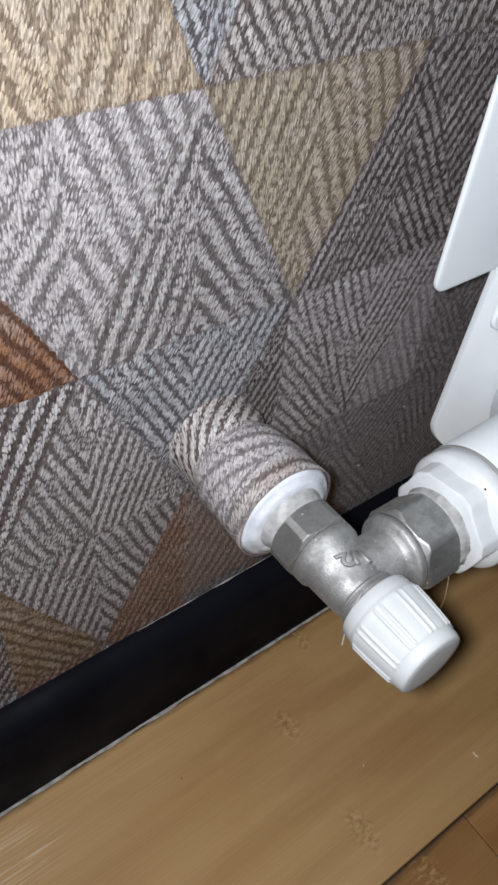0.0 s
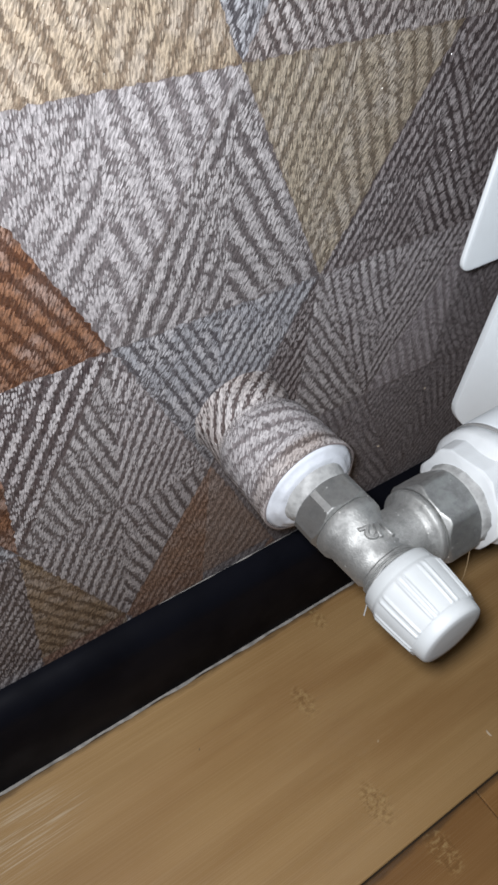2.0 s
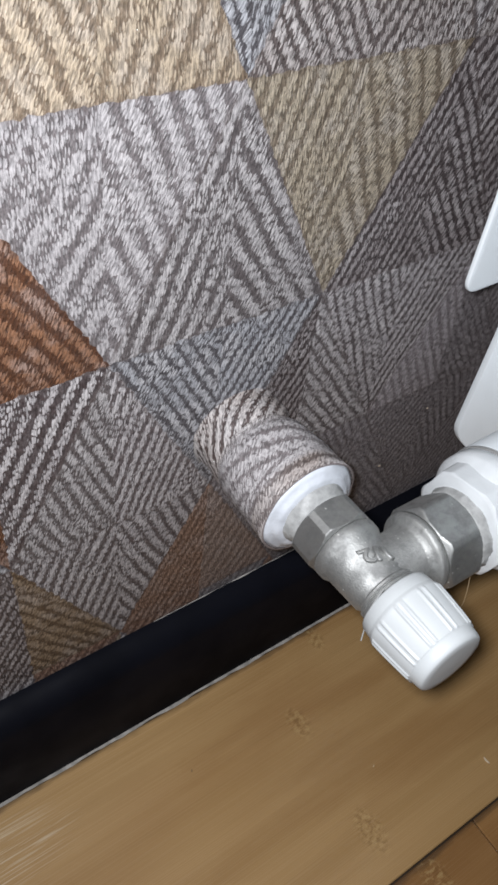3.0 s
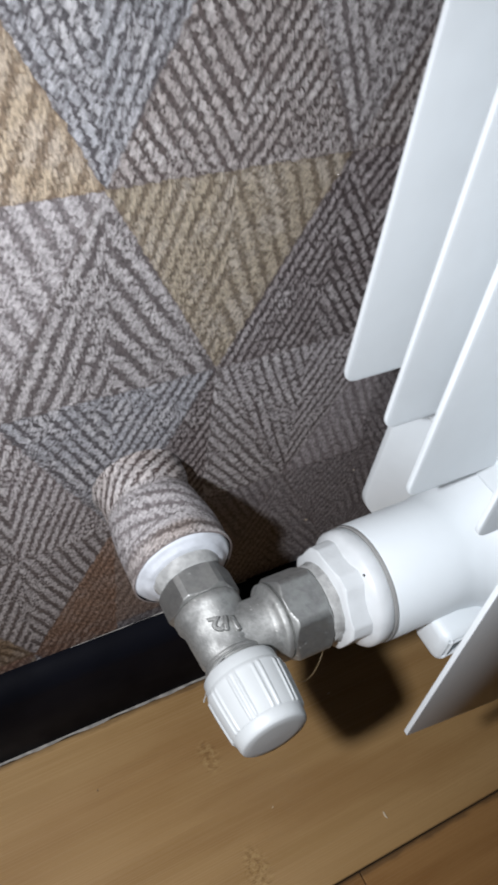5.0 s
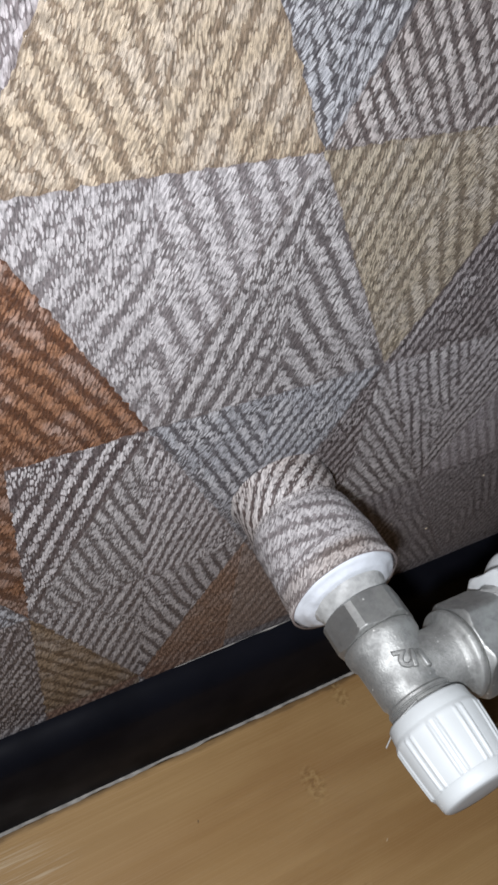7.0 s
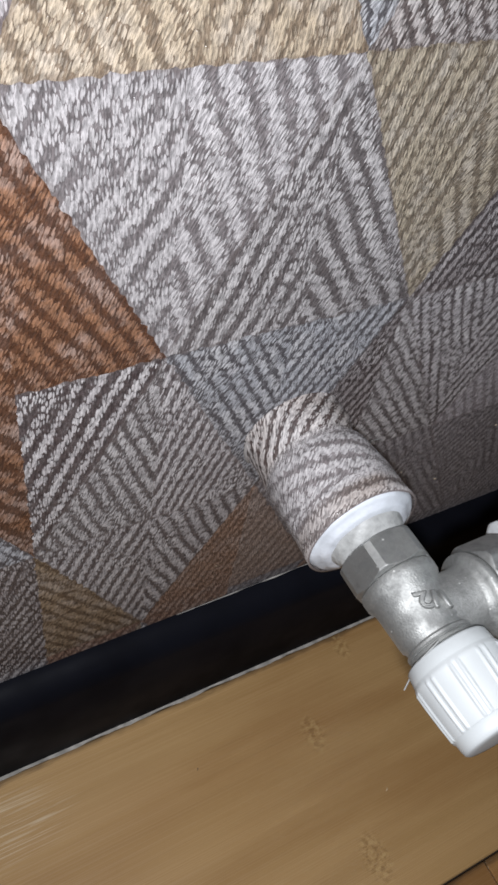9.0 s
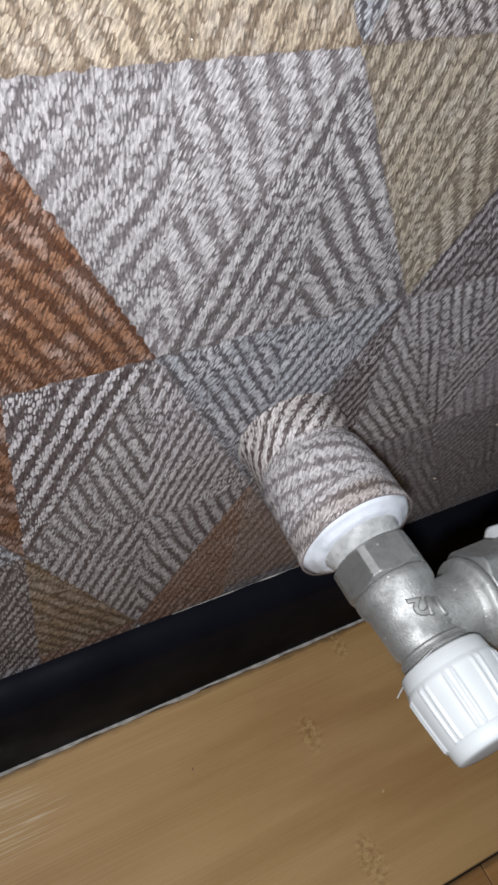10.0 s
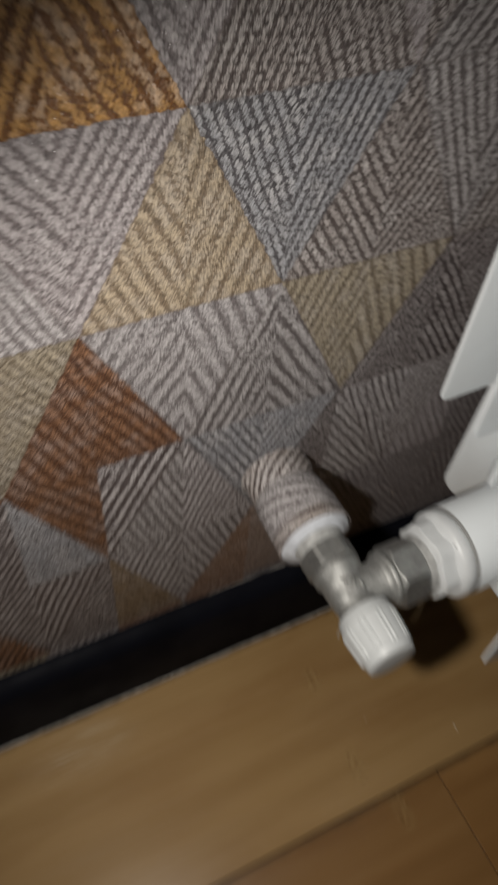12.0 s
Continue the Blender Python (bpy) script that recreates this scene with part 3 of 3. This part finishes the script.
    wobble = lambda w, s: 1 + 0.045 * noise.noise(Vector((3 * math.cos(w), 3 * math.sin(w), s * 300)))
    seal = lathe([(length - 0.006, 0.0208), (length - 0.0006, 0.0211), (length + 0.0008, 0.0196), (length + 0.0010, 0.0178), (length + 0.0022, 0.0172), (length + 0.0026, 0.0160), (length + 0.0030, 0.0148)], "-y", shape=wobble)
    part("end_seal", seal, SEALANT, thing, "smeared milky white sealant disc", smooth=True)
    tape = lathe([(length + 0.0005, 0.0150), (length + 0.0028, 0.0146), (length + 0.0038, 0.0138), (length + 0.0056, 0.0134), (length + 0.0060, 0.0126), (length + 0.0095, 0.0124)], "-y", shape=wobble)
    part("sealing_tape", tape, TAPE, thing, "greyish wound sealing tape", smooth=True)


build_sleeve()


def build_valve():
    thing = tagged(empty("radiator_valve", (AX, 0, AZ)), "nickel-plated angle radiator valve with white ribbed cap", "valve")
    thing.rotation_euler.x = radians(PIPE_TILT)
    by = BRANCH_Y
    body = lathe([(0.0690, 0.0126), (0.0716, 0.0128), (0.0720, 0.0136), (0.0727, 0.0139), (0.0756, 0.0137), (0.0766, 0.0132), (0.0778, 0.0125), (0.0926, 0.0119), (0.0936, 0.0111), (0.0950, 0.0110), (0.0958, 0.0118), (0.0966, 0.0118), (0.0970, 0.0112), (0.0976, 0.0118), (0.0982, 0.0112), (0.0988, 0.0118), (0.1010, 0.0105)], "-y", around=56)
    sharp(part("body", body, METAL, thing, "cast nickel-plated body"), 40)
    branch = lathe([(0.004, 0.0118), (0.0165, 0.0120), (0.0180, 0.0126), (0.0190, 0.0140), (0.0195, 0.0152), (0.0201, 0.0157), (0.0217, 0.0157), (0.0222, 0.0151), (0.0229, 0.0149), (0.0242, 0.0130)], "x", (0, by, 0), around=56)
    sharp(part("branch", branch, METAL, thing), 40)
    nut = part("union_nut", hex_nut("-y", 0.0592, 0.0717, 0.0275, (0, 0, 0), radians(-5), 0.0016, 0.955), NUT_METAL, thing, "faceted hexagon nut")
    sharp(nut, 25)
    nut = part("union_nut", hex_nut("x", 0.0228, 0.0397, 0.0318, (0, by, 0), radians(-10), 0.0022, 0.96), NUT_METAL, thing, "larger hexagon nut toward the radiator")
    sharp(nut, 25)
    collar = lathe([(0.0390, 0.0150), (0.0402, 0.0162), (0.0418, 0.0158), (0.0432, 0.0166), (0.0450, 0.0160), (0.0470, 0.0150)], "x", (0, by, 0), shape=lambda w, s: 1 + 0.07 * noise.noise(Vector((4 * math.cos(w), 4 * math.sin(w), s * 500))))
    part("sealing_tape", collar, TAPE, thing, "dirty white sealing tape", smooth=True)

    # ribbed cap
    def rib(w, s):
        """Ten pairs of slim raised ribs with smooth flats between them."""
        if not 0.1062 < s < 0.1231:
            return 1.0
        f = (w * 10 / (2 * math.pi) + 0.15) % 1.0
        near = min(abs(f - 0.37), abs(f - 0.63))
        return 0.992 + 0.034 * min(1.0, max(0.0, 1.45 - near / 0.058))

    rows = [(0.0994, 0.0124), (0.0994, 0.0138), (0.1001, 0.0144), (0.1040, 0.0148), (0.1046, 0.0149), (0.1052, 0.0153), (0.1061, 0.0155), (0.1068, 0.0155), (0.1120, 0.0152), (0.1180, 0.0147), (0.1228, 0.0142), (0.1232, 0.0141),
            (0.1236, 0.0136), (0.1262, 0.0133), (0.1275, 0.0129), (0.1280, 0.0121), (0.1282, 0.0090), (0.1283, 0.0045), (0.1284, 0.0010)]
    cap = lathe(rows, "-y", around=400, shape=rib)
    sharp(part("cap", cap, WHITE_PLASTIC, thing, "white plastic cap with paired slim ribs"), 50)

    # raised size mark on the body
    text = bpy.data.curves.new("size_mark", "FONT")
    text.body, text.size, text.extrude, text.bevel_depth, text.bevel_resolution = "1/2", 0.0080, 0.0010, 0.0004, 1
    text.align_x, text.align_y = "CENTER", "CENTER"
    carrier = bpy.data.objects.new("size_mark", text)
    mesh = bpy.data.meshes.new_from_object(carrier)
    bpy.data.objects.remove(carrier)
    middle = radians(90)
    for v in mesh.vertices:
        w = middle + v.co.x / 0.0122
        r = 0.0121 + v.co.z + 0.0001
        v.co = Vector((r * math.cos(w), -0.0865 + 0.38 * v.co.x - v.co.y, r * math.sin(w)))
    mesh.materials.clear()
    mesh.materials.append(METAL)
    mark = new("size_mark", mesh)
    mark.parent = thing
    tagged(mark, "raised cast 1/2 size mark")


build_valve()

# ---- radiator ----
RX, RZ_TOP = 0.1137, 0.70
HUB_Y, HUB_Z = -0.0873, 0.1985


def fin(y, thick, left, right, bottom, radius, parent, name="fin"):
    top = RZ_TOP - 0.03
    outline = rounded([(left, bottom, radius), (right, bottom, radius), (right, top, radius), (left, top, radius)])
    bm = extrude_outline([(a, b) for a, b in outline], "-y", -y - thick / 2, -y + thick / 2, thick * 0.3, 2)
    return sharp(part(name, bm, WHITE_ENAMEL, parent), 40)


def build_radiator():
    thing = tagged(empty("radiator"), "white enamelled sectional radiator with thin vertical fins", "radiator")
    pitch = 0.100
    for i in range(5):
        x0 = RX + i * pitch
        x1, mid = x0 + pitch - 0.004, x0 + pitch / 2 - 0.002
        section = part("section", box((mid - 0.005, -0.134, 0.235), (mid + 0.005, -0.037, RZ_TOP - 0.06), 0.002), WHITE_ENAMEL, thing)
        for y, low in ((-0.035, 0.2615), (-0.0625, 0.2625), (-0.1162, 0.2635)):
            fin(y, 0.0022, x0, x1, low, 0.007, section)
        fin(-0.0835, 0.0026, x0 + 0.0005, x1, 0.247, 0.006, section, "web")
        face = rounded([(x0 - 0.0112, 0.1630, 0.002), (mid - 0.006, 0.1455, 0.01), (mid + 0.006, 0.1455, 0.01), (x1 - 0.009, 0.1630, 0.002), (x1 - 0.007, RZ_TOP, 0.01), (x0 - 0.0130, RZ_TOP, 0.01)])
        sharp(part("front_panel", extrude_outline(face, "-y", 0.1376, 0.1396, 0.0006, 2), WHITE_ENAMEL, section), 40)
        tongue = rounded([(mid - 0.0145, 0.275, 0.002), (mid - 0.0165, 0.163, 0.020), (mid + 0.004, 0.145, 0.020), (mid + 0.046, 0.145, 0.012), (mid + 0.046, 0.275, 0.002)])
        tongue = [(a + 0.003, b + 0.003) for a, b in tongue]
        back = extrude_outline(tongue, "-y", 0.0315, 0.0345, 0.001)
        for v in back.verts:
            v.co.y -= max(0.0, v.co.x - mid + 0.014) * 0.85
        sharp(part("back_tongue", back, WHITE_ENAMEL, section), 40)
        hub = lathe([(x0 - 0.0083, 0.0225), (x0 - 0.0080, 0.0243), (x0 - 0.0068, 0.0250), (x0 + 0.026, 0.0252), (x0 + 0.034, 0.0268), (x0 + 0.041, 0.0305), (mid, 0.037), (mid + 0.008, 0.030), (x1, 0.025), (x1 + 0.001, 0.0240)], "x", (0, HUB_Y, HUB_Z), 64)
        sharp(part("hub", hub, WHITE_ENAMEL, section), 40)
        top_hub = lathe([(x0 - 0.006, 0.0235), (x0 - 0.005, 0.0250), (mid, 0.0275), (x1, 0.025), (x1 + 0.001, 0.0240)], "x", (0, HUB_Y, RZ_TOP - 0.05), 48)
        sharp(part("hub", top_hub, WHITE_ENAMEL, section), 40)
        stub = box((mid - 0.035, -0.1220, 0.1725), (mid - 0.002, -0.1040, 0.192), 0.004, 3)
        lower = [f for f in stub.faces if f.normal.z < -0.9 or f.normal.y < -0.9]
        bmesh.ops.inset_individual(stub, faces=lower, thickness=0.0022, depth=-0.0025)
        sharp(part("casting_stub", stub, WHITE_ENAMEL, section), 40)
    wobble = lambda w, s: 1 + 0.008 * noise.noise(Vector((3 * math.cos(w), 3 * math.sin(w), s * 200)))
    ring = lathe([(0.1041, 0.0236), (0.1043, 0.0248), (0.1055, 0.0249), (0.1057, 0.0236)], "x", (0, HUB_Y, HUB_Z), 64)
    part("gasket", ring, GREY_GASKET, thing, "thin grey gasket ring")
    flange = lathe([(0.0945, 0.0196), (0.0954, 0.0206), (0.0962, 0.0220), (0.0974, 0.0236), (0.0986, 0.0244), (0.1036, 0.0246), (0.1044, 0.0238)], "x", (0, HUB_Y, HUB_Z), 64, wobble)
    plug = part("end_plug", flange, WHITE_PAINT, thing, "thickly painted white end plug", smooth=True)
    sharp(plug, 50)
    collar = hex_nut("x", 0.0868, 0.0972, 0.0396, (0, HUB_Y, HUB_Z), radians(12), 0.0016, 0.935)
    for v in collar.verts:
        v.co += Vector((0, v.co.y - HUB_Y, v.co.z - HUB_Z)) * 0.025 * noise.noise(v.co * 130)
    sharp(part("plug_hexagon", collar, WHITE_PAINT, plug), 60)
    return thing, plug


radiator, end_plug = build_radiator()

# ---- small things ----
tagged(thread("hair", [(0.0830, -0.0980, 0.1990), (0.0800, -0.1016, 0.1966), (0.0749, -0.1072, 0.1893), (0.0670, -0.1115, 0.1910), (0.0577, -0.1135, 0.2019)], 0.00010, HAIR), "single fair hair caught between nut and cap", "hair")
tagged(thread("thread", [(0.0352, -0.0985, 0.2100), (0.0310, -0.0995, 0.2050), (0.0292, -0.1000, 0.1985), (0.0296, -0.1008, 0.1925), (0.0282, -0.1022, 0.1880)], 0.00026, TAPE), "loose pale thread under the valve cap", "thread")
tagged(thread("thread", [(0.0835, -0.0006, 0.1690), (0.0872, -0.0016, 0.1705), (0.0915, -0.0010, 0.1688)], 0.00012, TAPE), "short pale fibre stuck to the wallpaper", "thread")


def crumb(x, y, size, turn, material=CRUMB, label="tiny pale crumb lying on the floor"):
    bm = bmesh.new()
    bmesh.ops.create_icosphere(bm, subdivisions=2, radius=1.0)
    for v in bm.verts:
        k = 1 + 0.3 * noise.noise(v.co * 1.7 + Vector((x * 90, y * 90, 0)))
        bend = 0.5 * v.co.x * v.co.x
        v.co = Vector((v.co.x * size * 2.4 * k, (v.co.y * 0.6 + bend) * size * k, (v.co.z * 0.5 + 0.45) * size * k))
    ob = part("crumb", bm, material, None, smooth=True)
    ob.matrix_world = pose(x, y, 0, 0, 0, turn)
    tagged(ob, label, "crumb", group="crumbs on the floor")


for x, y, size, turn in ((0.1415, -0.1368, 0.0010, -88), (0.150, -0.060, 0.0005, 20), (0.085, -0.105, 0.0004, 40)):
    crumb(x, y, size, turn)
crumb(-0.0011, -0.0543, 0.00035, 60, CHIP, "tiny dark grain of dirt on the floor")


def lint(x, z, size, turn):
    """A fleck of dust caught on the embossed paper."""
    bm = bmesh.new()
    bmesh.ops.create_icosphere(bm, subdivisions=2, radius=1.0)
    for v in bm.verts:
        k = 1 + 0.4 * noise.noise(v.co * 1.9 + Vector((x * 70, z * 70, 0)))
        v.co = Vector((v.co.x * size * 1.6 * k, (v.co.y * 0.4 - 0.3) * size, v.co.z * size * 0.8 * k))
    ob = part("lint", bm, CRUMB, None, smooth=True)
    ob.matrix_world = pose(x, 0, z, 0, turn, 0)
    tagged(ob, "tiny pale fleck of lint on the wallpaper", "lint", group="lint on the wallpaper")


for x, z, size, turn in ((0.1465, 0.1120, 0.0006, 20), (0.1180, 0.1310, 0.0003, 70), (0.1710, 0.1450, 0.0004, -30), (0.0220, 0.1050, 0.0003, 50), (0.1350, 0.0930, 0.0003, 10)):
    lint(x, z, size, turn)



def build_dust():
    """A pale broken line of dust where the paper meets the baseboard."""
    bm, rows, x = bmesh.new(), [], 0.005
    while x < 0.115:
        w = max(0.00008, 0.00025 + 0.0006 * noise.noise(Vector((x * 75, 8, 0))))
        rows.append([bm.verts.new((x, -b * w - 0.0003, BOARD_TOP + h * w + 0.0002)) for b, h in ((0, 0.7), (0.5, 0.5), (1, 0))])
        x += 0.003
    for a, b in zip(rows, rows[1:]):
        for i in range(2):
            bm.faces.new((a[i], a[i + 1], b[i + 1], b[i]))
    part("dust_line", bm, CAULK, baseboard, "thin pale line of dust")


build_dust()


def mark(name, parent, centre, size, turn, material=CHIP, label=""):
    """A small flat flaw lying on a surface."""
    bm = bmesh.new()
    bmesh.ops.create_icosphere(bm, subdivisions=2, radius=1.0)
    for v in bm.verts:
        k = 1 + 0.35 * noise.noise(v.co * 2.1 + Vector(centre) * 300)
        v.co = Vector((v.co.x * size[0] * k, v.co.y * size[1] * k, v.co.z * size[2]))
    bm.transform(look(centre, [c + t for c, t in zip(centre, turn)]))
    return part(name, bm, material, parent, label, smooth=True)


def hub_point(x, radius, degrees):
    w = radians(degrees)
    return (x, HUB_Y + radius * math.cos(w), HUB_Z + radius * math.sin(w)), (0, math.cos(w), math.sin(w))


for x, radius, degrees, size in ((0.0903, 0.0197, 63, (0.0011, 0.0006, 0.0004)), (0.0912, 0.0197, 60, (0.0005, 0.0003, 0.0003)), (0.0962, 0.0232, 108, (0.0005, 0.0005, 0.0003)), (0.0925, 0.0197, 150, (0.0004, 0.0003, 0.0003))):
    centre, way = hub_point(x, radius, degrees)
    mark("paint_chip", end_plug, centre, size, way)
